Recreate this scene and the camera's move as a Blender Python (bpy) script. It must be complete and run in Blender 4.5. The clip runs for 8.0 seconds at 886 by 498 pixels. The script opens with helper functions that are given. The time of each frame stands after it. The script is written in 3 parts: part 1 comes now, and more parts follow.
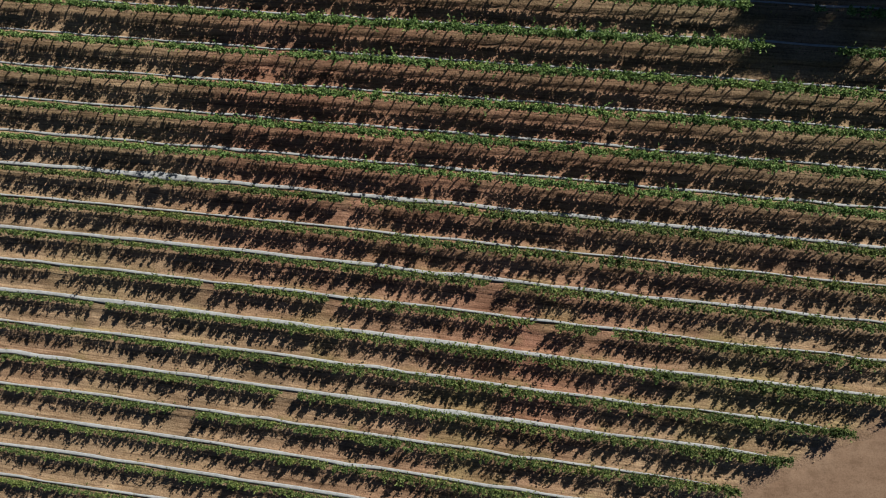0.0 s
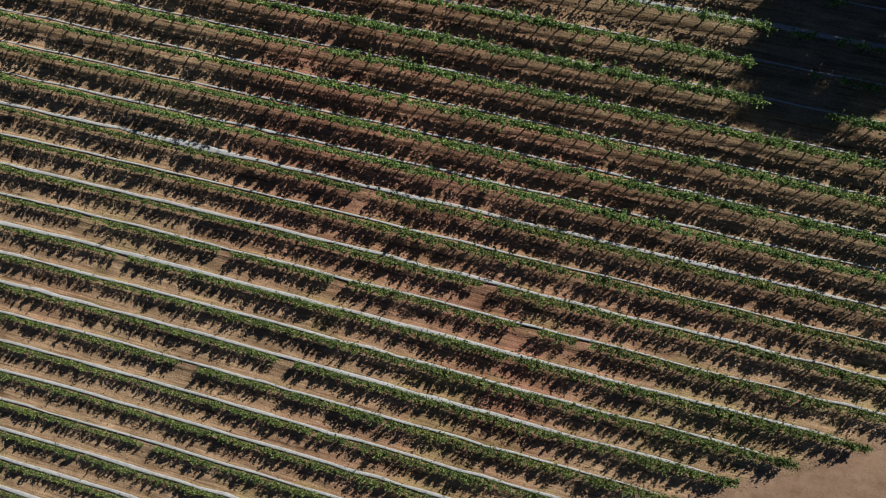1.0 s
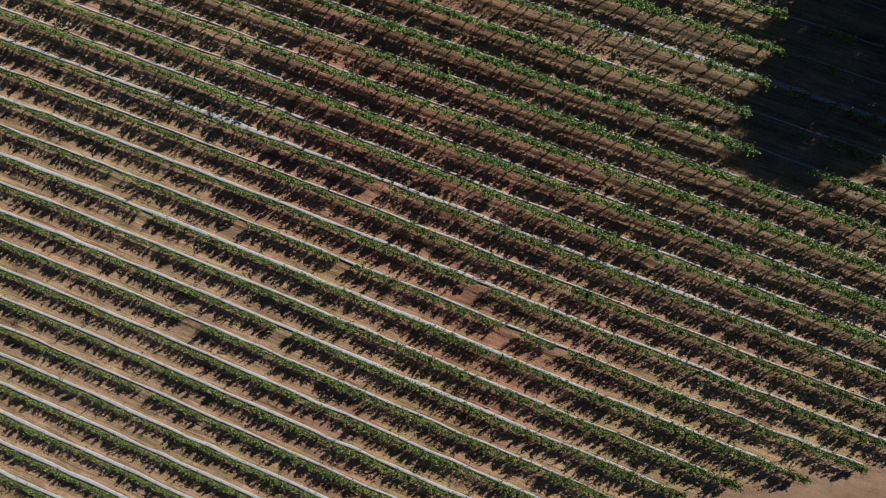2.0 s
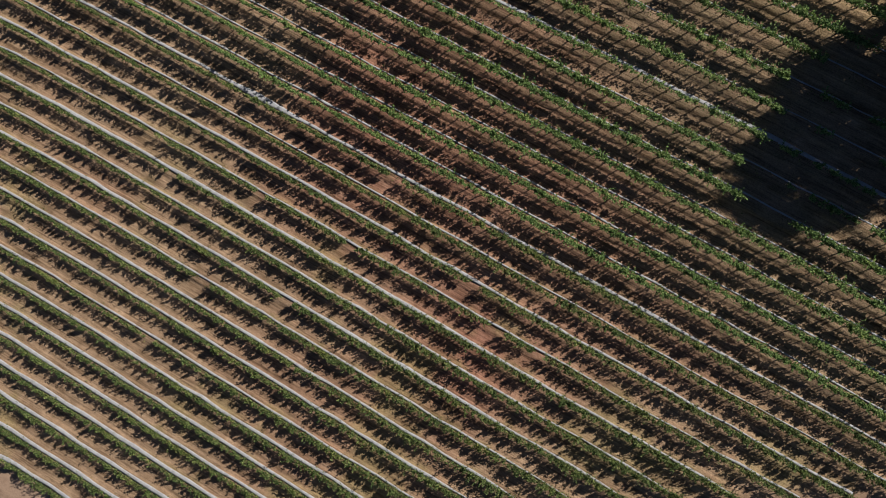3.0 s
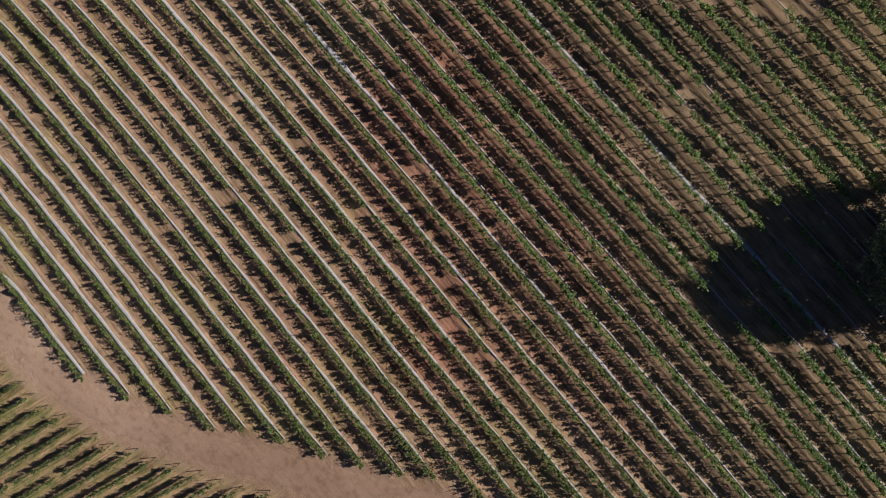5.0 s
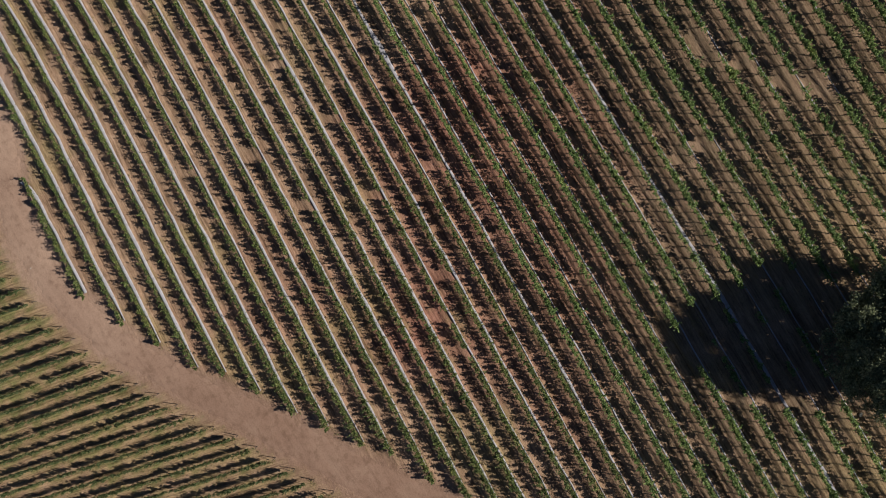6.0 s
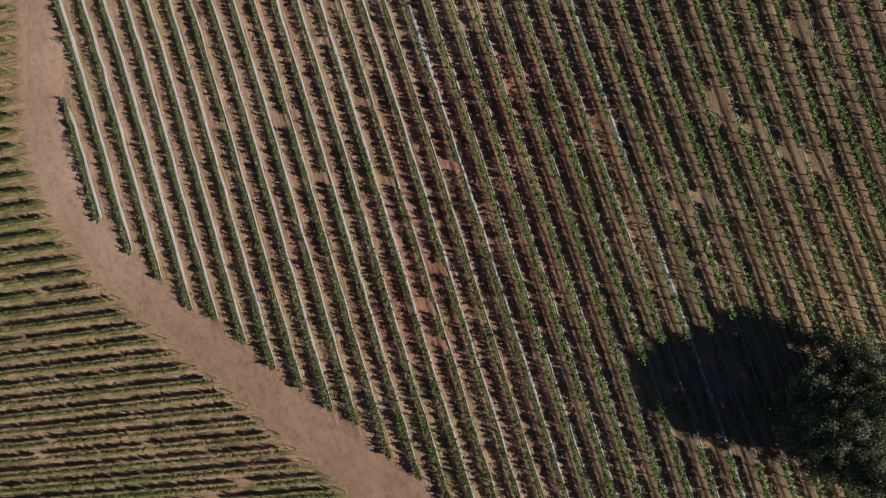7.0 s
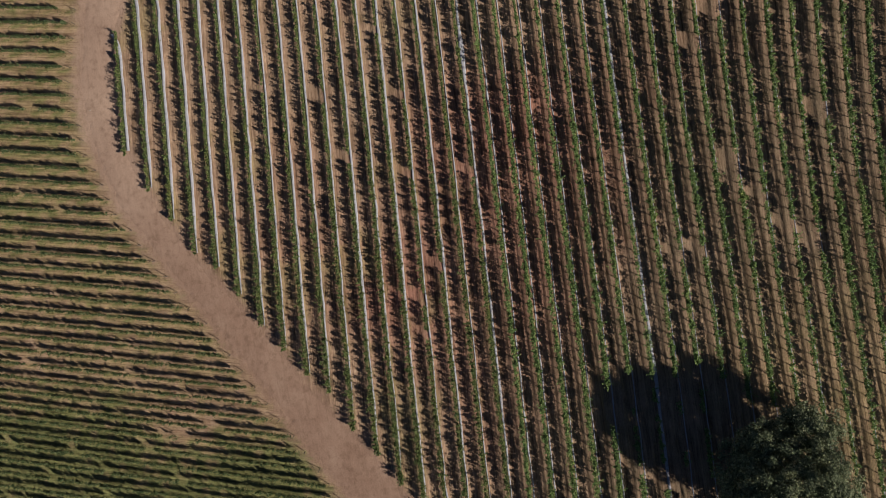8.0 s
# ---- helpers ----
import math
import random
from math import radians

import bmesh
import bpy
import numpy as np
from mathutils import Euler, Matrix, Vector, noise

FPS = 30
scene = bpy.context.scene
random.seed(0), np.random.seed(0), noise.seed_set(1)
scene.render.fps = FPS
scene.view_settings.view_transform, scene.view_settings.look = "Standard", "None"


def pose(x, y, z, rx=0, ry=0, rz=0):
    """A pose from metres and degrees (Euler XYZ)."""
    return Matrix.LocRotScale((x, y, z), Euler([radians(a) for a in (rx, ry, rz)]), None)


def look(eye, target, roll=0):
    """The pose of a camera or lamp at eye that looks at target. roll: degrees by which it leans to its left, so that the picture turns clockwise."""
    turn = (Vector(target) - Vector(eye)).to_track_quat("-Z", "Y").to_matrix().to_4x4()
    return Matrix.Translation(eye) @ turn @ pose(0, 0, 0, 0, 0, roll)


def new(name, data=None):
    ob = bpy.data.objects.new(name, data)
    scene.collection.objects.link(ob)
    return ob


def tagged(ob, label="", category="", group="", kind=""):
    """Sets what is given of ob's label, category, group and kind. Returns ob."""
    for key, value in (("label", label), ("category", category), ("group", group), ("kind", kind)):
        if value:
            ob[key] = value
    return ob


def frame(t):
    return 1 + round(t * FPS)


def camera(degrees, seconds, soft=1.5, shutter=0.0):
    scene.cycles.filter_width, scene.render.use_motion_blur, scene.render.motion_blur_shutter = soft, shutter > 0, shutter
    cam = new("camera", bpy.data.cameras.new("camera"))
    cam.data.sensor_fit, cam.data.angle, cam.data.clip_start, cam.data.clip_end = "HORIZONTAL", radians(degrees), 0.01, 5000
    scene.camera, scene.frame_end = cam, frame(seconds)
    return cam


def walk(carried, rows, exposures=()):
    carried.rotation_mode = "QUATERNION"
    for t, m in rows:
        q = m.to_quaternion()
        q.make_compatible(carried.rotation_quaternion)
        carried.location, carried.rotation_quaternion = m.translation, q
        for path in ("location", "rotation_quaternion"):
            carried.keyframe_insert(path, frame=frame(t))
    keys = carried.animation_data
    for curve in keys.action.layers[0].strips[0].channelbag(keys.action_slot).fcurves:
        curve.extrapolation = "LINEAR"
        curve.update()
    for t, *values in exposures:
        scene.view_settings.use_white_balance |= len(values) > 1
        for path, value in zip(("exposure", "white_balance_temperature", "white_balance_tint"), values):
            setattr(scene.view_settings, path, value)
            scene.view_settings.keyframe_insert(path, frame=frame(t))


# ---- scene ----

# ---------------------------------------------------------------- camera: a drone that climbs straight up and spins
cam = camera(64.0, 8.0, soft=1.0)
ROWS = [  # seconds, x, y, z, heading, tilt ahead, tilt aside
    (0.0, 0.0, 0.0, 56.3, 0.0, -0.711, 1.593),
    (0.5, -0.045, 0.034, 58.666, 3.783, -0.64, 1.629),
    (1.0, -0.103, 0.042, 61.0, 7.58, -0.622, 1.639),
    (1.5, -0.151, 0.043, 63.331, 11.372, -0.602, 1.616),
    (3.0, -0.167, -0.009, 70.46, 23.333, -0.614, 1.567),
    (3.5, -0.125, -0.048, 72.798, 27.917, -0.595, 1.574),
    (4.0, -0.079, -0.091, 75.111, 32.67, -0.555, 1.555),
    (4.5, -0.056, -0.117, 77.472, 37.845, -0.538, 1.571),
    (6.0, 0.022, -0.038, 84.673, 54.781, -0.591, 1.619),
    (6.5, 0.025, -0.022, 87.011, 60.51, -0.615, 1.618),
    (7.0, 0.016, -0.001, 89.333, 66.241, -0.635, 1.621),
    (7.5, -0.004, 0.034, 91.674, 71.994, -0.633, 1.618),
    (8.0, -0.024, 0.08, 94.041, 77.722, -0.635, 1.621),
]
walk(cam, [(t, pose(x, y, z, 0, 0, head) @ pose(0, 0, 0, ahead) @ pose(0, 0, 0, 0, aside)) for t, x, y, z, head, ahead, aside in ROWS],
     exposures=((0.0, 0.11, 6400, -3.0), (1.5, 0.09, 6400, 0.5), (3.0, 0.10, 6400, 4.0), (4.5, 0.10, 6420, 8.5), (6.0, 0.09, 6450, 10.0), (8.0, 0.02, 6450, 9.5)))

# ---------------------------------------------------------------- light: low clear sun over a dark blue sky
SUN_ELEVATION, SUN_X, SUN_Y = radians(36), 0.629, 0.777   # direction towards the sun on the plan
world = bpy.data.worlds.new("sky")
scene.world = world
world.use_nodes = True
wn = world.node_tree.nodes
sky = wn.new("ShaderNodeTexSky")
sky.sky_type, sky.sun_disc = "NISHITA", False
sky.sun_elevation, sky.sun_rotation = SUN_ELEVATION, math.atan2(SUN_X, SUN_Y)
sky.air_density, sky.dust_density, sky.ozone_density = 0.35, 0.05, 2.5
world.node_tree.links.new(sky.outputs[0], wn["Background"].inputs[0])
wn["Background"].inputs[1].default_value = 0.047
sun_data = bpy.data.lights.new("sun", "SUN")
sun_data.energy, sun_data.angle, sun_data.color = 5.0, radians(0.55), (1.0, 0.92, 0.80)
sun = new("sun", sun_data)
flat = math.hypot(SUN_X, SUN_Y)
sun.matrix_world = look((0, 0, 0), (-SUN_X / flat * math.cos(SUN_ELEVATION), -SUN_Y / flat * math.cos(SUN_ELEVATION), -math.sin(SUN_ELEVATION)))

# ---------------------------------------------------------------- materials
def material(name, rough=0.9):
    m = bpy.data.materials.new(name)
    m.use_nodes = True
    b = m.node_tree.nodes["Principled BSDF"]
    b.inputs["Roughness"].default_value = rough
    b.inputs["Specular IOR Level"].default_value = 0.2
    return m, m.node_tree, b


def ramp(tree, source, stops):
    r = tree.nodes.new("ShaderNodeValToRGB")
    r.color_ramp.elements[0].position, r.color_ramp.elements[0].color = stops[0][0], (*stops[0][1], 1)
    r.color_ramp.elements[1].position, r.color_ramp.elements[1].color = stops[-1][0], (*stops[-1][1], 1)
    for p, c in stops[1:-1]:
        r.color_ramp.elements.new(p).color = (*c, 1)
    tree.links.new(source, r.inputs[0])
    return r.outputs[0]


def grain(tree, scale, detail=4.0, rough=0.6, stretch=None, turn=0.0):
    n = tree.nodes.new("ShaderNodeTexNoise")
    n.inputs["Scale"].default_value, n.inputs["Detail"].default_value, n.inputs["Roughness"].default_value = scale, detail, rough
    c = tree.nodes.new("ShaderNodeNewGeometry")
    p = c.outputs["Position"]
    if stretch:
        mp = tree.nodes.new("ShaderNodeMapping")
        mp.inputs["Scale"].default_value, mp.inputs["Rotation"].default_value = stretch, (0, 0, radians(turn))
        tree.links.new(p, mp.inputs[0])
        p = mp.outputs[0]
    tree.links.new(p, n.inputs["Vector"])
    return n.outputs["Fac"]


def mix(tree, fac, a, b, mode="MIX"):
    n = tree.nodes.new("ShaderNodeMix")
    n.data_type, n.blend_type = "RGBA", mode
    for s, v in ((n.inputs["Factor"], fac), (n.inputs["A"], a), (n.inputs["B"], b)):
        if isinstance(v, (float, int)):
            s.default_value = v
        elif isinstance(v, tuple):
            s.default_value = (*v, 1)
        else:
            tree.links.new(v, s)
    return n.outputs["Result"]


def bump(tree, bsdf, height, distance, strength=1.0):
    n = tree.nodes.new("ShaderNodeBump")
    n.inputs["Distance"].default_value, n.inputs["Strength"].default_value = distance, strength
    tree.links.new(height, n.inputs["Height"])
    tree.links.new(n.outputs[0], bsdf.inputs["Normal"])


def lane_grain(t, scale, stretch, detail=5.0):
    """Streaks along the rows: noise in the rows' own coordinates."""
    a = t.nodes.new("ShaderNodeAttribute")
    a.attribute_name = "lane"
    mp = t.nodes.new("ShaderNodeMapping")
    mp.inputs["Scale"].default_value = stretch
    t.links.new(a.outputs["Vector"], mp.inputs[0])
    n = t.nodes.new("ShaderNodeTexNoise")
    n.inputs["Scale"].default_value, n.inputs["Detail"].default_value, n.inputs["Roughness"].default_value = scale, detail, 0.6
    t.links.new(mp.outputs[0], n.inputs["Vector"])
    return n.outputs["Fac"]


def road_colour(t):
    """Pale pinkish dust, tanner towards the west, with wheel streaks and mottling."""
    c = ramp(t, grain(t, 0.30, 6, 0.6), [(0.3, (0.30, 0.187, 0.137)), (0.55, (0.355, 0.23, 0.172)), (0.75, (0.405, 0.274, 0.207))])
    west = ramp(t, grain(t, 0.12, 4, 0.55), [(0.3, (0.41, 0.274, 0.208)), (0.7, (0.50, 0.348, 0.268))])
    g = t.nodes.new("ShaderNodeNewGeometry")
    xyz = t.nodes.new("ShaderNodeSeparateXYZ")
    span = t.nodes.new("ShaderNodeMapRange")
    span.inputs["From Min"].default_value, span.inputs["From Max"].default_value = 2.0, -26.0
    t.links.new(g.outputs["Position"], xyz.inputs[0])
    t.links.new(xyz.outputs["X"], span.inputs["Value"])
    c = mix(t, span.outputs["Result"], c, west)
    streak = ramp(t, grain(t, 1.0, 5, 0.65, (0.25, 2.2, 1), -32), [(0.3, (0.88, 0.87, 0.86)), (0.55, (1, 1, 1)), (0.8, (1.07, 1.06, 1.04))])
    c = mix(t, 1.0, c, streak, "MULTIPLY")
    blots = ramp(t, grain(t, 1.1, 6, 0.65), [(0.34, (0.80, 0.78, 0.76)), (0.48, (1, 1, 1)), (0.7, (1.06, 1.06, 1.06))])
    c = mix(t, 1.0, c, blots, "MULTIPLY")
    speck = ramp(t, grain(t, 7.0, 6, 0.7), [(0.3, (0.76, 0.74, 0.72)), (0.55, (1, 1, 1)), (0.8, (1.06, 1.05, 1.04))])
    return mix(t, 1.0, c, speck, "MULTIPLY")


def soil_material():
    m, t, b = material("tilled soil", 0.95)
    zone = t.nodes.new("ShaderNodeAttribute")
    zone.attribute_name = "zone"     # r: red clay, g: grey litter, b: weeds
    split = t.nodes.new("ShaderNodeSeparateColor")
    t.links.new(zone.outputs["Color"], split.inputs[0])
    tan = ramp(t, grain(t, 0.9, 6), [(0.3, (0.31, 0.205, 0.140)), (0.55, (0.41, 0.279, 0.198)), (0.75, (0.49, 0.347, 0.255))])
    red = ramp(t, grain(t, 0.7, 6), [(0.3, (0.27, 0.130, 0.098)), (0.55, (0.38, 0.195, 0.148)), (0.75, (0.46, 0.258, 0.200))])
    c = mix(t, split.outputs[0], tan, red)
    straw = ramp(t, grain(t, 5.0, 5, 0.7), [(0.35, (0.135, 0.106, 0.072)), (0.7, (0.30, 0.232, 0.160))])
    c = mix(t, split.outputs[1], c, straw)
    weeds = ramp(t, grain(t, 3.0, 5, 0.7), [(0.35, (0.235, 0.195, 0.094)), (0.7, (0.46, 0.365, 0.185))])
    lush = ramp(t, grain(t, 2.0, 5, 0.7), [(0.35, (0.108, 0.132, 0.048)), (0.7, (0.23, 0.255, 0.10))])
    weeds = mix(t, ramp(t, split.outputs[2], [(0.62, (0, 0, 0)), (0.95, (0.85, 0.85, 0.85))]), weeds, lush)
    c = mix(t, split.outputs[2], c, weeds)
    streak = ramp(t, lane_grain(t, 1.0, (3.2, 0.22, 1)), [(0.34, (0.58, 0.55, 0.53)), (0.46, (1, 1, 1)), (0.66, (1.2, 1.18, 1.15))])
    c = mix(t, 0.9, c, streak, "MULTIPLY")
    lines = ramp(t, lane_grain(t, 1.0, (4.6, 0.2, 1), 3.0), [(0.36, (0.68, 0.65, 0.62)), (0.47, (1, 1, 1)), (0.64, (1.26, 1.24, 1.2))])
    c = mix(t, 0.6, c, lines, "MULTIPLY")
    ruts = ramp(t, lane_grain(t, 1.0, (9.0, 0.12, 1), 2.0), [(0.38, (0.52, 0.46, 0.43)), (0.47, (1, 1, 1)), (0.62, (1.16, 1.13, 1.1))])
    c = mix(t, 0.5, c, ruts, "MULTIPLY")
    band = ramp(t, lane_grain(t, 1.0, (1.3, 0.10, 1), 3.0), [(0.36, (0.70, 0.68, 0.66)), (0.5, (1, 1, 1)), (0.66, (1.12, 1.11, 1.10))])
    c = mix(t, 1.0, c, band, "MULTIPLY")
    speck = ramp(t, grain(t, 7.0, 6, 0.75), [(0.35, (0.6, 0.57, 0.54)), (0.52, (1, 1, 1)), (0.75, (1.2, 1.18, 1.14))])
    c = mix(t, 1.0, c, speck, "MULTIPLY")
    feather = t.nodes.new("ShaderNodeMath")     # road dust spreads in wisps on to the soil
    feather.operation, feather.use_clamp = "MULTIPLY", True
    t.links.new(zone.outputs["Alpha"], feather.inputs[0])
    t.links.new(ramp(t, grain(t, 1.6, 6, 0.7), [(0.3, (0.35, 0.35, 0.35)), (0.6, (1.3, 1.3, 1.3))]), feather.inputs[1])
    c = mix(t, feather.outputs[0], c, road_colour(t))
    t.links.new(c, b.inputs["Base Color"])
    bump(t, b, grain(t, 5.0, 6, 0.65), 0.14, 0.6)
    return m


def road_material():
    m, t, b = material("packed dirt", 0.95)
    t.links.new(road_colour(t), b.inputs["Base Color"])
    bump(t, b, grain(t, 3.0, 7, 0.65), 0.05, 0.35)
    return m


def leaf_material(name, dark, mid, light, through_light=0.3, rough=0.55):
    m, t, b = material(name, rough)
    geo = t.nodes.new("ShaderNodeNewGeometry")
    c = ramp(t, geo.outputs["Random Per Island"], [(0.0, dark), (0.55, mid), (0.97, light)])
    patch = ramp(t, grain(t, 0.35, 3), [(0.35, (0.8, 0.87, 0.85)), (0.58, (1.05, 1.05, 1.0)), (0.74, (1.28, 1.17, 0.92))])
    c = mix(t, 1.0, c, patch, "MULTIPLY")
    t.links.new(c, b.inputs["Base Color"])
    tr = t.nodes.new("ShaderNodeBsdfTranslucent")
    t.links.new(c, tr.inputs["Color"])
    ms = t.nodes.new("ShaderNodeMixShader")
    ms.inputs[0].default_value = through_light
    t.links.new(b.outputs[0], ms.inputs[1])
    t.links.new(tr.outputs[0], ms.inputs[2])
    t.links.new(ms.outputs[0], t.nodes["Material Output"].inputs["Surface"])
    return m


def bark_material(name, dark, light):
    m, t, b = material(name, 0.9)
    t.links.new(ramp(t, grain(t, 12.0, 5), [(0.3, dark), (0.7, light)]), b.inputs["Base Color"])
    bump(t, b, grain(t, 30.0, 4), 0.02, 0.8)
    return m


def net_material():
    m, t, b = material("white netting", 0.8)
    c = ramp(t, grain(t, 2.2, 5, 0.7), [(0.3, (0.305, 0.302, 0.345)), (0.5, (0.41, 0.407, 0.46)), (0.75, (0.50, 0.497, 0.56))])
    t.links.new(c, b.inputs["Base Color"])
    bump(t, b, grain(t, 14.0, 4), 0.03, 0.6)
    return m


SOIL, ROAD = soil_material(), road_material()
VINE_LEAF = leaf_material("vine leaf", (0.050, 0.088, 0.028), (0.170, 0.262, 0.088), (0.36, 0.44, 0.18))
VINE_LEAF_OLIVE = leaf_material("olive vine leaf", (0.040, 0.062, 0.024), (0.122, 0.168, 0.056), (0.32, 0.35, 0.145))
VINE_LEAF_DEEP = leaf_material("deep green vine leaf", (0.036, 0.055, 0.022), (0.082, 0.116, 0.044), (0.24, 0.265, 0.14))
OAK_LEAF = leaf_material("oak leaf", (0.062, 0.078, 0.043), (0.160, 0.184, 0.106), (0.315, 0.335, 0.205), 0.12, 0.5)
BARK = bark_material("vine bark", (0.03, 0.022, 0.016), (0.10, 0.075, 0.055))
OAK_BARK = bark_material("oak bark", (0.05, 0.04, 0.03), (0.15, 0.12, 0.09))
POST_WOOD = bark_material("weathered post", (0.07, 0.055, 0.045), (0.19, 0.16, 0.13))
NET = net_material()
HOSE = bark_material("dusty hose", (0.07, 0.055, 0.045), (0.16, 0.13, 0.11))
WEED = leaf_material("dry weeds", (0.07, 0.085, 0.028), (0.135, 0.15, 0.05), (0.27, 0.26, 0.10), 0.25, 0.8)
STONE = bark_material("pale stone", (0.35, 0.33, 0.30), (0.6, 0.58, 0.54))

# ---------------------------------------------------------------- the lie of the land
SLOPE_X, SLOPE_Y = 0.112, 0.074


def land(x, y):
    """Height of the hillside, which levels out far away."""
    return SLOPE_X * 500 * np.tanh(np.asarray(x) / 500) + SLOPE_Y * 500 * np.tanh(np.asarray(y) / 500)


ROW_SHAPE = ((0, 0, 2.766), (0, 1, -41.829), (0, 2, -0.204), (0, 3, -0.329), (1, 0, -4.196), (1, 1, -0.932), (1, 2, 0.416), (1, 3, 2.026),
             (2, 0, -0.149), (2, 1, 0.299), (2, 2, 2.06), (3, 0, 0.042), (3, 1, 1.158))   # the line of each row's white netting


def ease(v):
    v = np.clip(v, 0, 1)
    return v * v * (3 - 2 * v)


def net_side(k):
    """How far up the slope of the trunks the netting lies."""
    return 0.30 + 0.28 * ease((5.0 - np.asarray(k, float)) / 8.0)


def row_y(x, k):
    """The middle line of row k of the wide-spaced block."""
    x = np.clip(np.asarray(x, float), -72, 56) / 40
    return sum(c * x ** i * (k / 15) ** j for i, j, c in ROW_SHAPE) - net_side(k)


def berm(off, k):
    """Height of the flat bank on which a wide row stands; off is the distance downhill from the row."""
    top = 0.13 + 0.11 * ease((3.5 - k) / 7.5)
    return top / (1 + np.exp(-(0.72 - off) / 0.05)) / (1 + np.exp(-(off + 0.58) / 0.11))


def row_at(x, y):
    """The row number (with fraction) at a place."""
    k = (2.5 - np.asarray(y, float)) / 2.75
    for _ in range(6):
        k = np.clip(k - (row_y(x, k) - y) / (row_y(x, k + 0.5) - row_y(x, k - 0.5)), -40, 32)
    return k


# where the rows of the wide block end at the road, by row number, and the two sides of the road
END_K = (-12, 0, 1, 2, 3, 4, 5, 6, 7, 8, 9, 10, 11, 12, 13, 14, 15, 16, 17)
END_X = (54, 50, 46, 42.3, 38.4, 34.1, 28.8, 25, 21, 15.8, 13.1, 9.2, 5.5, 0.9, -3.5, -6.1, -11.4, -16.3, -22.3)
SIDE_A = ((-90, -21), (-63, -33), (-44.9, -41.0), (-38.6, -43.6), (-28.6, -44.9), (-21.8, -44.3), (-11.8, -40.5), (-5.0, -36.7), (4.7, -30.3),
          (15.1, -24.3), (24.4, -18.3), (31.1, -14.4), (38, -10.6), (60, 2), (90, 19))
SIDE_B = ((-90, -28), (-63, -40), (-46.3, -46.5), (-34.0, -49.3), (-25.4, -49.0), (-15.6, -46.4), (-5.4, -41.0), (5.4, -34.7), (16.5, -28.7),
          (27.3, -22.9), (40, -15.6), (60, -4.5), (90, 12))
B_ALONG, B_ACROSS = (0.250, 0.968), (0.968, -0.250)   # the close-spaced block's rows


def close_row_across(j, q):
    """How far across the slope row j of the close block lies, q metres along."""
    j, q = j / 15 - 1, (q + 55) / 15
    return -0.02 + 30.416 * j - 1.243 * j * j + 0.411 * q + 0.218 * j * q


def close_row_at(x, y):
    """The close block's row number (with fraction) at a place."""
    q = (x * B_ALONG[0] + y * B_ALONG[1] + 55) / 15
    b, c = 30.416 + 0.218 * q, -0.02 + 0.411 * q - (x * B_ACROSS[0] + y * B_ACROSS[1])
    return 15 * (1 + 2 * c / (-b - np.sqrt(np.maximum(b * b + 4 * 1.243 * c, 1.0))))


def side(line, x):
    return np.interp(x, [p[0] for p in line], [p[1] for p in line])


def rough_noise(shape, cells, seed):
    """Smooth random field, for relief and zones."""
    g = np.random.default_rng(seed).random((cells[0] + 2, cells[1] + 2))
    u, v = np.linspace(0, cells[0], shape[0]), np.linspace(0, cells[1], shape[1])
    i, j = u.astype(int), v.astype(int)
    a, b = (u - i)[:, None], (v - j)[None, :]
    a, b = a * a * (3 - 2 * a), b * b * (3 - 2 * b)
    return (g[i][:, j] * (1 - a) + g[i + 1][:, j] * a) * (1 - b) + (g[i][:, j + 1] * (1 - a) + g[i + 1][:, j + 1] * a) * b


def mesh_of(name, verts, faces, mat, smooth=False):
    """A mesh from arrays of corners and of equal-sided faces."""
    verts, faces = np.asarray(verts, np.float32), np.asarray(faces, np.int32)
    me = bpy.data.meshes.new(name)
    n, side_count = faces.shape
    me.vertices.add(len(verts))
    me.vertices.foreach_set("co", verts.ravel())
    me.loops.add(n * side_count)
    me.loops.foreach_set("vertex_index", faces.ravel())
    me.polygons.add(n)
    me.polygons.foreach_set("loop_start", np.arange(0, n * side_count, side_count, dtype=np.int32))
    me.polygons.foreach_set("use_smooth", np.full(n, smooth))
    me.update(calc_edges=True)
    me.materials.append(mat)
    return me


def part(name, me, parent, label=""):
    ob = new(name, me)
    ob.parent = parent
    return tagged(ob, label)


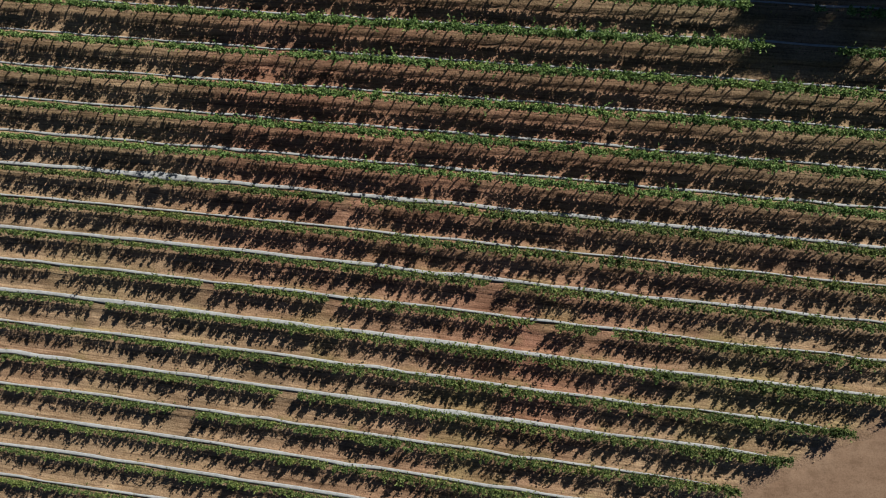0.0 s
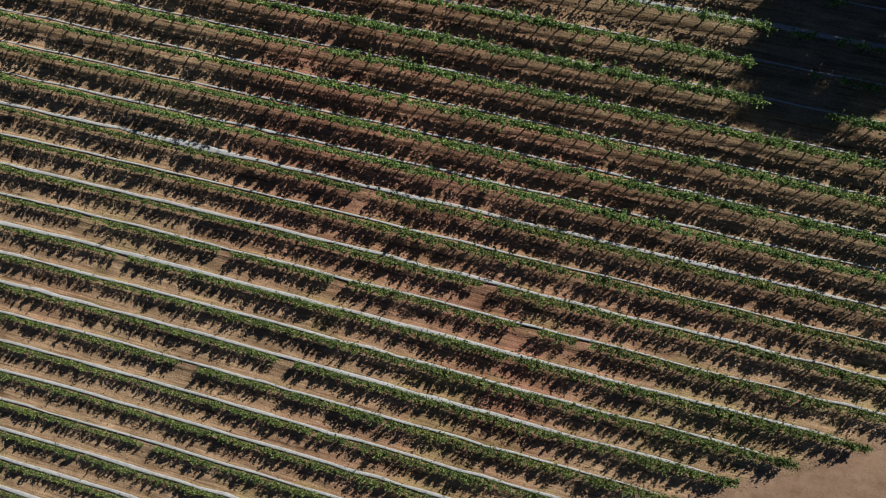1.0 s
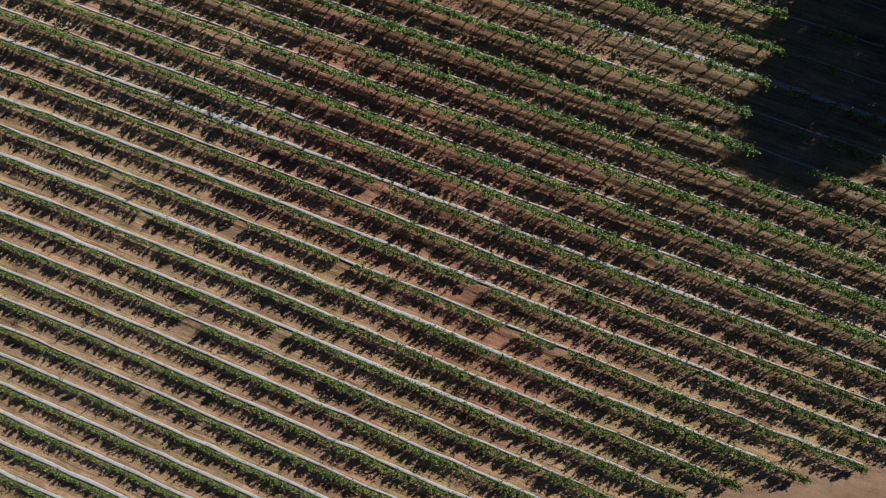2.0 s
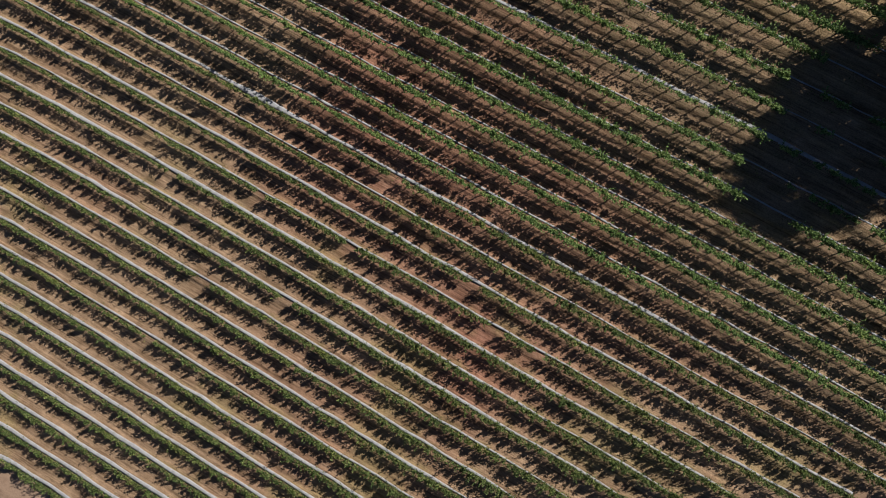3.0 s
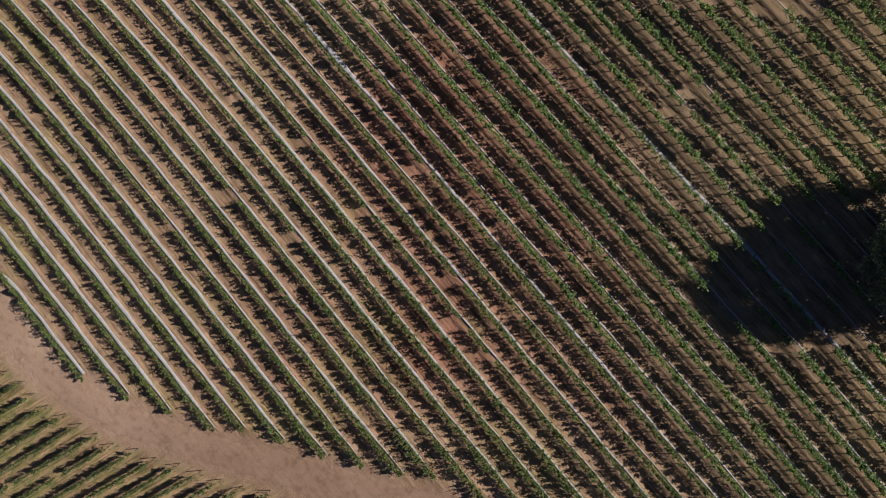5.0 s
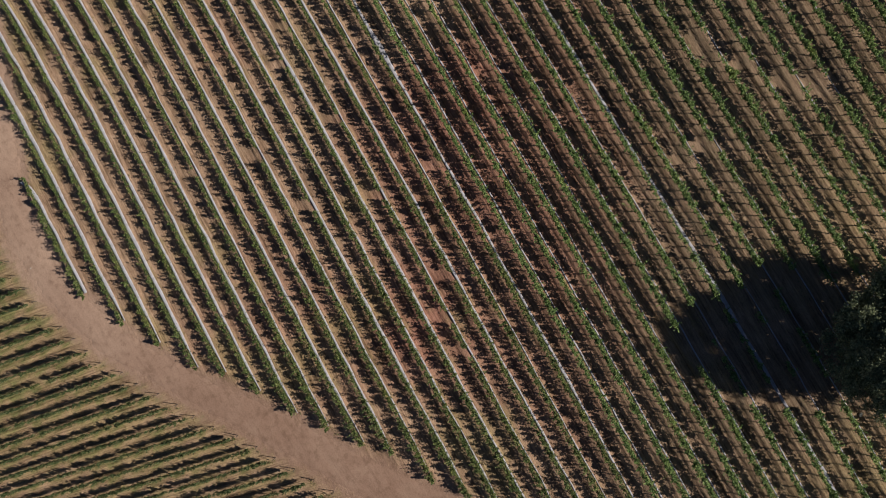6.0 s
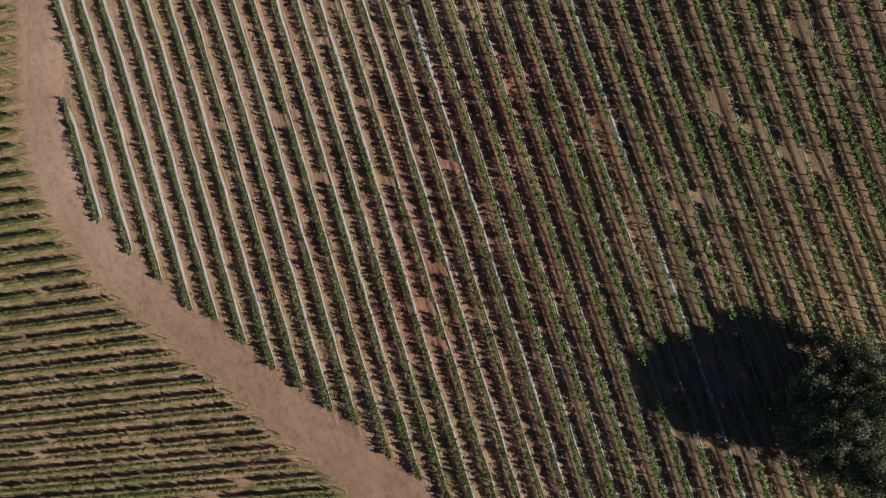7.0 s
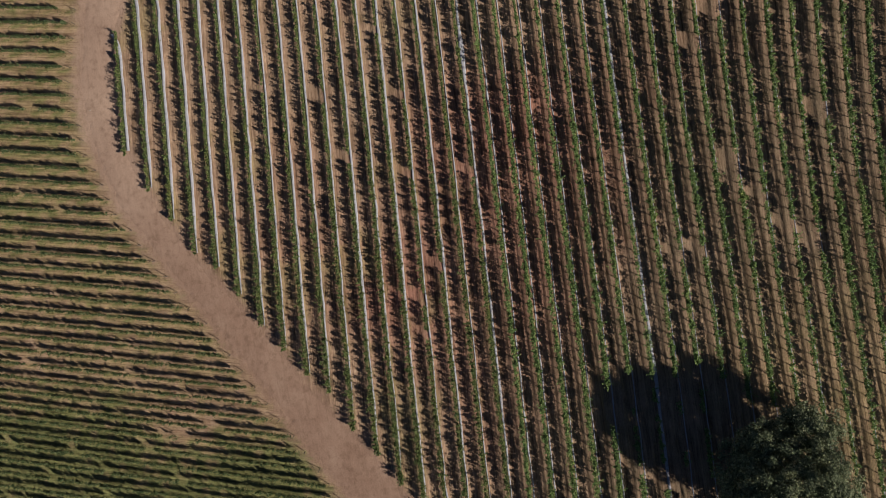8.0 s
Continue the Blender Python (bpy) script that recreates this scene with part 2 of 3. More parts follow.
def build_ground():
    """One sheet of earth: fine near the vines, coarse out to the horizon, with mounds under the rows and wheel tracks between."""
    far = [95, 120, 170, 260, 450, 900, 2000]
    xs = np.array([-f for f in far[::-1]] + list(np.arange(-74, 62.01, 0.85)) + far, float)
    ys = np.array([-f for f in far[::-1]] + list(np.arange(-84, 84.01, 0.14)) + far, float)
    X, Y = np.meshgrid(xs, ys, indexing="ij")
    shape = X.shape
    z = land(X, Y)
    k = row_at(X, Y)
    off = (k - np.round(k)) * 2.75
    in_a = (Y > side(SIDE_A, X) + 1.0) & (np.abs(X) < 74)
    in_b = (Y < side(SIDE_B, X) - 0.5) & (np.abs(X) < 74) & (Y > -84)
    s = close_row_at(X, Y)
    off_b = (s - np.round(s)) * 2.0
    n1, n2 = rough_noise(shape, (190, 230), 1), rough_noise(shape, (60, 70), 2)
    bank = rough_noise(shape, (150, 40), 6) - 0.5
    past_a, past_b = Y - side(SIDE_A, X), side(SIDE_B, X) - Y
    near = np.abs(X) < 80
    track = ease(-np.maximum(past_a, past_b) / 1.2) * near         # smooth under the road
    z += in_a * ease((past_a - 0.6) / 2.0) * berm(off + 0.22 * bank, k)
    z += in_b * ease((past_b - 0.4) / 1.5) * (0.06 * np.exp(-(off_b / 0.3) ** 2))
    z += (0.04 * (n1 - 0.5) + 0.05 * (n2 - 0.5) * near) * (1 - 0.8 * track) - 0.06 * track
    nx, ny = shape
    idx = np.arange(nx * ny).reshape(shape)
    faces = np.stack([idx[:-1, :-1], idx[1:, :-1], idx[1:, 1:], idx[:-1, 1:]], -1).reshape(-1, 4)
    me = mesh_of("ground", np.stack([X, Y, z], -1).reshape(-1, 3), faces, SOIL, True)
    # red clay in the middle of the wide block, straw litter along rows and on the upper side, weeds in the close block
    big, fine = rough_noise(shape, (14, 16), 3), rough_noise(shape, (130, 150), 4)
    centre = np.exp(-((X + 1) / 25) ** 2 - ((Y - 3 + 0.15 * X) / 19) ** 2)
    red = np.clip(in_a * (0.87 * centre + 0.20 + 1.0 * (big - 0.5) - np.clip((X + Y - 16) / 32, 0, 0.7) - 0.3 * ease((-14 - X) / 14) - 0.6 * ease((X - 4) / 12) * ease((-2 - Y) / 8)) + 0.25 * (fine - 0.5), 0, 1)
    litter = np.clip(in_a * (0.28 * np.exp(-((off - 0.42) / 0.36) ** 2) + 0.06 * (np.abs(off) > 0.9) + np.clip((X * 0.5 + Y - 6) / 50, 0, 0.45)) + 0.6 * (fine - 0.55), 0, 0.85)
    east = ease((X - 6) / 20) * ease((Y - 22) / 14)
    east = np.maximum(east, ease((X - 36) / 8) * ease((Y - 6) / 10))
    litter *= 1 - 0.75 * east
    weeds = np.clip(0.42 * east * (fine + 0.4) + in_b * (0.75 * np.exp(-((off_b - 0.35) / 0.45) ** 2) + 0.32 + 0.7 * (big - 0.5) + 0.7 * (fine - 0.5) + np.clip((X - 0.35 * Y - 26) / 18, 0, 0.5) * (big > 0.2)), 0, 0.95)
    weeds += np.clip(in_a * (1.6 * (rough_noise(shape, (22, 26), 5) - 0.55) + 0.8 * (fine - 0.5)) * ease((6 - Y) / 20) + in_a * (0.55 * np.exp(-((off + 0.25) / 0.4) ** 2) * (0.3 + 1.4 * (fine - 0.3)) * ease((14 - Y) / 16)), 0, 0.55)
    dust = ease(1 - np.maximum(past_a / 2.2, past_b / 2.6) + 0.5 * (fine - 0.5)) * (np.abs(X) < 90)
    col = np.stack([red, litter, weeds, dust], -1).reshape(-1, 4).astype(np.float32)
    at = me.color_attributes.new("zone", "FLOAT_COLOR", "POINT")
    at.data.foreach_set("color", col.ravel())
    lane = np.where(in_b[..., None], np.stack([s * 2.0, X * B_ALONG[0] + Y * B_ALONG[1], 0 * X], -1), np.stack([k * 2.75, X, 0 * X + 7], -1))
    la = me.attributes.new("lane", "FLOAT_VECTOR", "POINT")
    la.data.foreach_set("vector", lane.astype(np.float32).ravel())
    tagged(new("ground", me), "dry reddish-brown vineyard soil with wheel tracks and straw", "ground", kind="structure")


def build_road():
    """The packed track between the blocks, with ragged sides."""
    rng = np.random.default_rng(7)
    xs = np.arange(-88, 88, 0.12)
    ticks = np.arange(-90, 91, 0.35)
    jag = np.interp(xs, ticks, rng.normal(0, 0.16, len(ticks)))
    jag2 = np.interp(xs, ticks, rng.normal(0, 0.16, len(ticks)))
    a, b = side(SIDE_A, xs) + 0.25 + jag, side(SIDE_B, xs) - 0.1 + jag2
    across = 14
    v = np.linspace(0, 1, across)
    Y = b[:, None] * (1 - v) + a[:, None] * v
    X = np.repeat(xs[:, None], across, 1)
    Z = land(X, Y) - 0.01 + 0.09 * np.sin(np.pi * v)[None, :] ** 0.8 - 0.012 * np.exp(-((v - 0.32) / 0.1) ** 2) - 0.012 * np.exp(-((v - 0.68) / 0.1) ** 2)
    Z[:, 0] -= 0.03
    Z[:, -1] -= 0.03
    idx = np.arange(X.size).reshape(X.shape)
    faces = np.stack([idx[:-1, :-1], idx[1:, :-1], idx[1:, 1:], idx[:-1, 1:]], -1).reshape(-1, 4)
    tagged(new("road", mesh_of("road", np.stack([X, Y, Z], -1).reshape(-1, 3), faces, ROAD, True)),
           "pale pinkish packed-dirt farm track between vineyard blocks", "dirt road", kind="structure")


# ---------------------------------------------------------------- leaves, stems, ribbons
def leaves(at, size, rng, flatness=0.8, facing=None):
    """Folded kite-shaped leaves at the given places: corner array and triangle array."""
    n = len(at)
    normal = rng.normal(0, 1, (n, 3))
    normal[:, 2] = np.abs(normal[:, 2]) + flatness
    if facing is not None:
        normal = normal * 0.55 + facing
    normal /= np.linalg.norm(normal, axis=1)[:, None]
    along = np.cross(normal, rng.normal(0, 1, (n, 3)))
    along /= np.linalg.norm(along, axis=1)[:, None] + 1e-9
    aside = np.cross(normal, along)
    s = (np.asarray(size) * np.ones(n))[:, None]
    lift = 0.16 * s * normal
    v = np.stack([at - along * s * 0.5, at + aside * s * 0.31 + lift - along * s * 0.1, at + along * s * 0.60, at - aside * s * 0.31 + lift - along * s * 0.1], 1)
    base = (np.arange(n) * 4)[:, None]
    f = np.concatenate([base + np.array([0, 2, 1]), base + np.array([0, 3, 2])], 0)
    return v.reshape(-1, 3), f


def shoots(base, lean_mean, lean_spread, length, rng, droop=0.25, per=13, jitter=0.07, along_dir=None, across_dir=None, spread=0.0):
    """Leafy canes: each base gives one leaning, drooping cane, and places of leaves along it."""
    n = len(base)
    d = np.zeros((n, 3))
    d += along_dir * (np.asarray(spread) + rng.normal(0, 0.09, n))[:, None]
    d += across_dir * rng.normal(lean_mean, lean_spread, n)[:, None]
    d[:, 2] += 1.0
    d /= np.linalg.norm(d, axis=1)[:, None]
    u = (np.arange(per) + 0.5) / per
    L = np.asarray(length)[:, None, None]
    p = base[:, None, :] + d[:, None, :] * u[None, :, None] * L
    out = d * np.array([1, 1, 0])
    p += out[:, None, :] * (u ** 2)[None, :, None] * L * 0.5
    p[:, :, 2] -= droop * (u ** 2)[None, :] * L[:, :, 0] * np.linalg.norm(out, axis=1)[:, None] * 1.6
    p = p + rng.normal(0, 1, p.shape) * (jitter * (1.3 - 0.7 * u))[None, :, None]      # fuller at the foot, pointed at the tip
    p = p.reshape(-1, 3)
    return p


def tube(points, radii, sides=5):
    """A tapered stem through the points."""
    points, rings = np.asarray(points, float), []
    for i, (p, r) in enumerate(zip(points, radii)):
        d = points[min(i + 1, len(points) - 1)] - points[max(i - 1, 0)]
        d /= np.linalg.norm(d)
        e = np.cross(d, (0.3, 0.9, 0.1))
        e /= np.linalg.norm(e)
        g = np.cross(d, e)
        a = np.linspace(0, 2 * np.pi, sides, endpoint=False)
        rings.append(p + r * (np.cos(a)[:, None] * e + np.sin(a)[:, None] * g))
    v = np.concatenate(rings)
    f = []
    for i in range(len(points) - 1):
        for j in range(sides):
            f.append((i * sides + j, i * sides + (j + 1) % sides, (i + 1) * sides + (j + 1) % sides, (i + 1) * sides + j))
    return v, f


def joined(pieces):
    vs, fs, n = [], [], 0
    for v, f in pieces:
        vs.append(v)
        fs.append(np.asarray(f) + n)
        n += len(v)
    return np.concatenate(vs), np.concatenate(fs)


def trunk_mesh(height, radius, seed):
    rng = np.random.default_rng(seed)
    z = np.linspace(-0.12, height, 5)
    pts = np.stack([np.cumsum(rng.normal(0, 0.06, 5)), np.cumsum(rng.normal(0, 0.06, 5)), z], 1)
    pts[:2, :2] = 0
    return mesh_of("trunk", *tube(pts, radius * np.array([1.35, 1.1, 0.9, 0.85, 0.8])), BARK, True)


TRUNKS = [trunk_mesh(1.0, 0.070, s) for s in range(5)]
TRUNKS_B = [trunk_mesh(0.8, 0.035, s + 20) for s in range(4)]


def post_mesh():
    v, f = tube([(0, 0, -0.4), (0, 0, 1.15), (0, 0, 1.25), (0, 0, 1.26)], [0.05, 0.045, 0.04, 0.005], 8)
    return mesh_of("end_post", v, f, POST_WOOD)


POST = post_mesh()


# stretches along the wide rows where vines are missing: row number, from x, to x
BARE = [(0, -9.5, -8.0), (3, -35.2, -33.9), (3, -21.7, -20.3), (4, -31.7, -30.4), (3, -10.9, -9.5), (3, 5.2, 6.7), (3, 10.3, 11.6), (2, 1.8, 3.2), (7, -24.4, -22.6),
        (6, -15.0, -13.6), (-11, -19.9, -17.4), (-12, -3.4, -0.4), (-13, 2.0, 3.2), (-16, -7.6, -5.2), (-12, -23.6, -21.2),
        (-15, 8.3, 10.4), (-14, 6.0, 7.7), (-9, 6.9, 8.1), (10, -27.2, -26.0), (-5, 21.9, 26.6), (-6, 20.6, 25.0)]
# where they are weak
WEAK = [(-3, 10.8, 13.2), (-1, -2.6, -1.0), (-4, -9.9, -8.6), (-2, -4.8, -2.8), (1, 8.9, 10.5), (5, -18.6, -17.3), (0, -7.7, -5.6), (3, 6.6, 7.3), (-10, 12.0, 22.0), (-7, -7.0, 21.0), (-9, 5.5, 10.5), (-4, -19.0, -12.0), (-8, 12.0, 17.0), (-15, 7.3, 12.2), (-12, -4.5, 0.8), (-14, 5.2, 8.6), (4, 4.8, 6.1), (6, 2.2, 3.4), (11, -27.8, -26.6), (9, -26.8, -25.7)]
# and where they grow thick and high
LUSH = [(-3, -14.1, -10.4), (-2, -13.4, -9.8), (-5, -0.8, 21.7), (-5, -5.8, -3.0), (0, -26.0, -24.5), (3, -31.7, -30.0), (3, -19.7, -16.3), (2, -7.2, -5.1), (2, 7.9, 12.5),
        (6, -13.3, -12.0), (7, -22.5, -21.0), (3, 7.4, 9.5), (-1, -30.0, -22.6), (-11, -0.8, 4.2), (-12, 1.4, 8.4), (-11, -9.6, -6.0), (-14, -3.2, -0.3), (-16, 4.1, 15.0),
        (-15, 12.2, 15.7), (-17, 6.0, 14.0), (-18, 2.0, 12.0), (-19, -3.0, 9.0), (4, 22.0, 34.5), (5, 20.0, 30.0), (6, 16.0, 26.0), (7, 13.0, 22.0), (8, 8.0, 20.0), (9, 5.0, 16.0),
        (10, 3.0, 13.0), (11, 1.0, 9.0), (13, -7.0, -3.0), (16, -50.0, -46.0), (-1, 4.0, 6.0), (-2, 1.0, 3.0), (-6, 2.0, 6.0)]


def stretch_at(stretches, k, x, soft=0.12):
    """1 inside the stretches of row k, 0 outside, with soft ends."""
    x = np.asarray(x, float)
    return sum((ease((x - a) / soft + 0.5) * ease((b - x) / soft + 0.5) for kk, a, b in stretches if kk == k), np.zeros_like(x))


def in_view(x, y):
    """Plan of the stretch of hillside that is worth planting."""
    left = np.interp(y, (-90, 4, 20, 30, 62), (-68, -66, -50, -36, -28))
    return (x > left) & (x < np.interp(y, (-30, -10, 0, 60), (36, 48, 54, 50)))


def build_wide_row(k):
    rng = np.random.default_rng(1000 + k)
    x0 = {17: -40.0, 16: -58.0, 15: -64.0}.get(k, -68.0)
    x1 = float(np.interp(k, END_K, END_X))
    xs = np.arange(x0, x1, 0.05)
    ys = row_y(xs, k)
    keep = in_view(xs, ys)
    if keep.sum() < 60:
        return
    xs, ys = xs[keep], ys[keep]
    x0, x1 = xs[0], xs[-1]
    yz = lambda x: row_y(x, k)
    mid = Vector((float(x0), float(yz(x0)), float(land(x0, yz(x0)))))
    row = new("vine_row")
    row.location = mid
    origin = np.array(mid)
    slope = float((yz(x1) - yz(x0)) / (x1 - x0))
    along = np.array([1, slope, SLOPE_X])
    along /= np.linalg.norm(along)
    across = np.array([-slope, 1, 0])
    across /= np.linalg.norm(across)
    length = x1 - x0

    # vigour changes from vine to vine; the upper rows carry taller, fuller canopies
    strong = float(ease((3.5 - k) / 7.5))
    step = 1.5
    vines = np.arange(x0 + 0.5, x1 - 0.2, step)
    vigour = np.clip(rng.normal(0.95, 0.23, len(vines)) + 0.12 * np.sin(vines * 0.35 + k * 1.7), 0.4, 1.35)
    vy = yz(vines)
    thin = ease(1.3 - np.hypot((vines - 8) / 22, (vy - 41) / 12))       # a poor patch above the oak
    vigour *= 1 - 0.40 * thin
    vigour *= 1 - 0.28 * ease((-17 - vines) / 12)                       # weaker towards the west
    vigour *= 1 - 0.40 * ease((vines - 12) / 14) * ease((vy - 30) / 12)  # and in the far corner beyond the oak
    vigour *= 1 - 0.40 * ease((vines - 37) / 8) * ease((vy - 8) / 10)
    vigour[rng.random(len(vines)) < 0.025 * thin] = 0.0
    vigour += (1.55 - 0.2 * strong - vigour) * stretch_at(LUSH, k, vines, 0.8)
    if k == 17:
        vigour = np.maximum(vigour, 1.2)
    vigour[stretch_at(BARE, k, vines, 0.02) > 0.5] = 0.0
    shade = np.minimum(np.hypot(vines - 29.0, vy - 22.5) / 8.0, np.hypot(vines - 34.5, vy - 30.5) / 7.5)
    vigour[shade < 1] *= np.where(rng.random((shade < 1).sum()) < 0.65, 0.0, 0.45)   # hardly anything grows under the oak
    arm_at = lambda x: 0.50 + 0.25 * strong + 0.11 * ease((np.asarray(x, float) + 22) / 30)     # the heads stand higher up the slope
    thinned = lambda x: (1 - np.clip(stretch_at(BARE, k, x), 0, 1)) * (1 - 0.6 * np.clip(stretch_at(WEAK, k, x, 0.6), 0, 1))
    # canes, in tufts
    dense = 1.6 if 3 < k < 12 else 1.0          # the thickest growth stands towards the track
    n = int(length * (10.8 + 9.6 * strong) * dense * (0.8 if k < -16 else 1.0))
    gap = 0.40 - 0.10 * strong
    spurs = np.arange(x0, x1, gap)
    spurs = spurs + rng.normal(0, 0.1, len(spurs))
    spur_lean, spur_size = rng.normal(0, 0.28, len(spurs)), rng.uniform(0.60, 1.12, len(spurs))
    spur = rng.integers(0, len(spurs), n)
    bx = np.clip(spurs[spur] + rng.normal(0, 0.05 + 0.10 * strong, n), x0, x1)
    which = np.clip(np.round((bx - vines[0]) / step).astype(int), 0, len(vines) - 1)
    vg = np.where(stretch_at(LUSH, k, bx) > 0.5, np.maximum(vigour[which], 1.5 - 0.2 * strong), vigour[which])
    vg[(vigour[which] <= 0) & (stretch_at(BARE, k, bx, 0.02) < 0.5) & (stretch_at(BARE, k, vines[which], 0.02) > 0.5)] = 0.9
    off = (bx - vines[0]) / step - which
    ok = rng.random(n) < vg * 1.15 * thinned(bx) * np.where(stretch_at(LUSH, k, bx) > 0.5, 1.0, 1 / dense) * (1 - 0.42 * strong * np.clip(np.abs(off) * 2, 0, 1) ** 2)
    bx, vg, spur = bx[ok], vg[ok], spur[ok]
    by, arm = yz(bx), arm_at(bx)
    east = lambda x: 0.6 + 0.4 * ease((x + 22) / 22)
    base = np.stack([bx, by, land(bx, by) + arm], 1) + across * (rng.normal(0.0, 0.11 - 0.03 * strong, len(bx)) * east(bx))[:, None]
    base[:, 2] += rng.normal(0.04, 0.06, len(bx))
    long_cane = spur_size[spur] * rng.uniform(0.72, 1.0, len(bx)) * (0.62 + 0.38 * vg + 0.17 * strong)
    whip = rng.random(len(bx)) < 0.12
    long_cane[whip] *= 1.35
    long_cane = np.minimum(long_cane, 1.6)
    p = shoots(base, 0.03 - 0.08 * strong, 0.20 * east(bx), long_cane, rng, droop=0.25 - 0.1 * strong, per=15, jitter=0.06, along_dir=along, across_dir=across,
               spread=spur_lean[spur])
    # the thick lower leaves about the arm
    m = int(length * (85 - 10 * strong))
    lx = x0 + rng.random(m) * length
    lv = vigour[np.clip(np.round((lx - vines[0]) / step).astype(int), 0, len(vines) - 1)] * thinned(lx)
    lx = lx[rng.random(m) < lv]
    low = np.stack([lx, yz(lx), land(lx, yz(lx)) + arm_at(lx) + 0.14], 1) + across * (rng.normal(0.03 - 0.04 * strong, 0.18 - 0.04 * strong, len(lx)) * east(lx))[:, None]
    low[:, 2] += rng.normal(0, 0.09, len(lx))
    p = np.concatenate([p, low])
    v, f = leaves(p, rng.uniform(0.10, 0.225 + 0.03 * strong, len(p)), rng)
    part("foliage", mesh_of("foliage", v - origin, f, VINE_LEAF if strong > 0.5 else VINE_LEAF_OLIVE), row)
    # trunks and the arm that they carry
    for i, x in enumerate(vines):
        if vigour[i] <= 0:
            continue
        y = float(yz(x))
        t = part("trunk", TRUNKS[rng.integers(5)], row)
        t.matrix_local = Matrix.Translation(Vector((float(x), y, float(land(x, y)))) - mid) @ pose(0, 0, 0, 0, 0, float(rng.uniform(0, 360))) @ Matrix.Diagonal((1, 1, float(arm_at(x)) / 0.95, 1))
    cx = np.arange(x0 + 0.3, x1 - 0.1, 0.8)
    cy = yz(cx) + rng.normal(0, 0.02, len(cx))
    v, f = tube(np.stack([cx, cy, land(cx, cy) + arm_at(cx) + rng.normal(0, 0.02, len(cx))], 1) - origin, np.full(len(cx), 0.011), 4)
    part("cordon", mesh_of("cordon", v, f, BARK, True), row)
    # drip line slung below the arm
    if strong > 0.3:
        hx = np.arange(x0 + 0.2, x1 - 0.1, 0.75)
        hy = yz(hx) + rng.normal(0, 0.02, len(hx))
        v, f = tube(np.stack([hx, hy, land(hx, hy) + 0.42 + rng.normal(0, 0.01, len(hx))], 1) - origin, np.full(len(hx), 0.009), 4)
        part("drip_hose", mesh_of("drip_hose", v, f, HOSE, True), row, "dusty dark drip irrigation hose")
    # white netting gathered along the sunny side of the row
    nx = np.arange(x0, x1 + 0.01, 0.48)
    knots = np.arange(x0 - 3, x1 + 6, 2.3)
    wave = lambda s: np.interp(nx, knots, rng.normal(0, s, len(knots)))
    bundle = {-7: 2.2, 0: 1.1, 1: 0.6, 2: 0.95, 3: 0.7, 4: 1.1, 5: 0.8, 6: 0.95, 7: 0.7, 10: 0.75, 11: 1.05, 12: 1.1, 13: 1.15, 14: 1.25, 15: 1.35, 16: 1.4, 17: 1.2}.get(k, 0.9 if k > -8 else 0.75)
    width = (0.33 - 0.16 * strong) * bundle * (1 + wave(0.14)) + 0.015 * rng.normal(0, 1, len(nx))
    width *= 1 - 0.28 * ease(nx / 18) * (1 - strong)
    if k == 0:
        width *= 1 + 1.2 * np.exp(-((nx + 24.5) / 3.5) ** 2) + 0.55 * np.exp(-((nx - 16) / 6) ** 2)
    if k == 6:
        width *= 1 + 0.35 * np.exp(-((nx + 1) / 9) ** 2)
    if 3 < k < 17:
        width *= np.clip((x1 - nx + 1.2) / 6.0, 0.35, 1)          # drawn together towards the road
    middle = net_side(k) + wave(0.04)
    if 3 < k < 9:
        middle = middle - 0.45 * np.exp(-(x1 - nx) / 2.0)
    if k == 17:
        middle = middle - 1.0 * np.exp(-(nx - x0) / 1.3)     # its loose end curls downhill
    height = 0.125 + berm(-middle, k) + wave(0.012)
    ny = yz(nx)
    c = np.stack([nx, ny, land(nx, ny) + height], 1) + across * middle[:, None]
    lean = np.radians(5 + wave(4))
    prof = []
    for u in (-0.5, -0.17, 0.17, 0.5):
        fold = 0.022 * (0.25 - u * u) * 4
        prof.append(c + across * (u * width * np.cos(lean) + fold)[:, None] * 1.0 - np.array([0, 0, 1]) * (u * width * np.sin(lean) - fold)[:, None])
    top = np.stack(prof, 1)
    thick = np.concatenate([top, top[:, ::-1] - np.array([0, 0, 0.02])], 1)
    m = thick.shape[1]
    idx = np.arange(len(nx) * m).reshape(len(nx), m)
    nxt = np.roll(idx, -1, axis=1)
    faces = np.stack([idx[:-1], nxt[:-1], nxt[1:], idx[1:]], -1).reshape(-1, 4)
    part("netting", mesh_of("netting", thick.reshape(-1, 3) - origin, faces, NET, True), row, "white gathered bird netting")
    tagged(row, "green trellised grapevine row with white netting along one side" if strong < 0.5 else
           "full green trellised grapevine row half hiding its white netting", "vine row", "wide-spaced vine rows")


# missing vines in the close rows: row number and how far along
CLOSE_BARE = [(29, -39.5), (30, -41.6), (24, -58.3), (31, -51.6), (29, -35.1), (32, -47.3), (28, -31.1), (25, -43.8), (31, -61.7), (25, -60.2), (33, -55.0), (34, -46.0)]


def planted_b(x, y):
    return y > np.interp(x, (-66, -50, 24), (-42, -66, -78)) and x < 26 + (y + 71) * 0.19


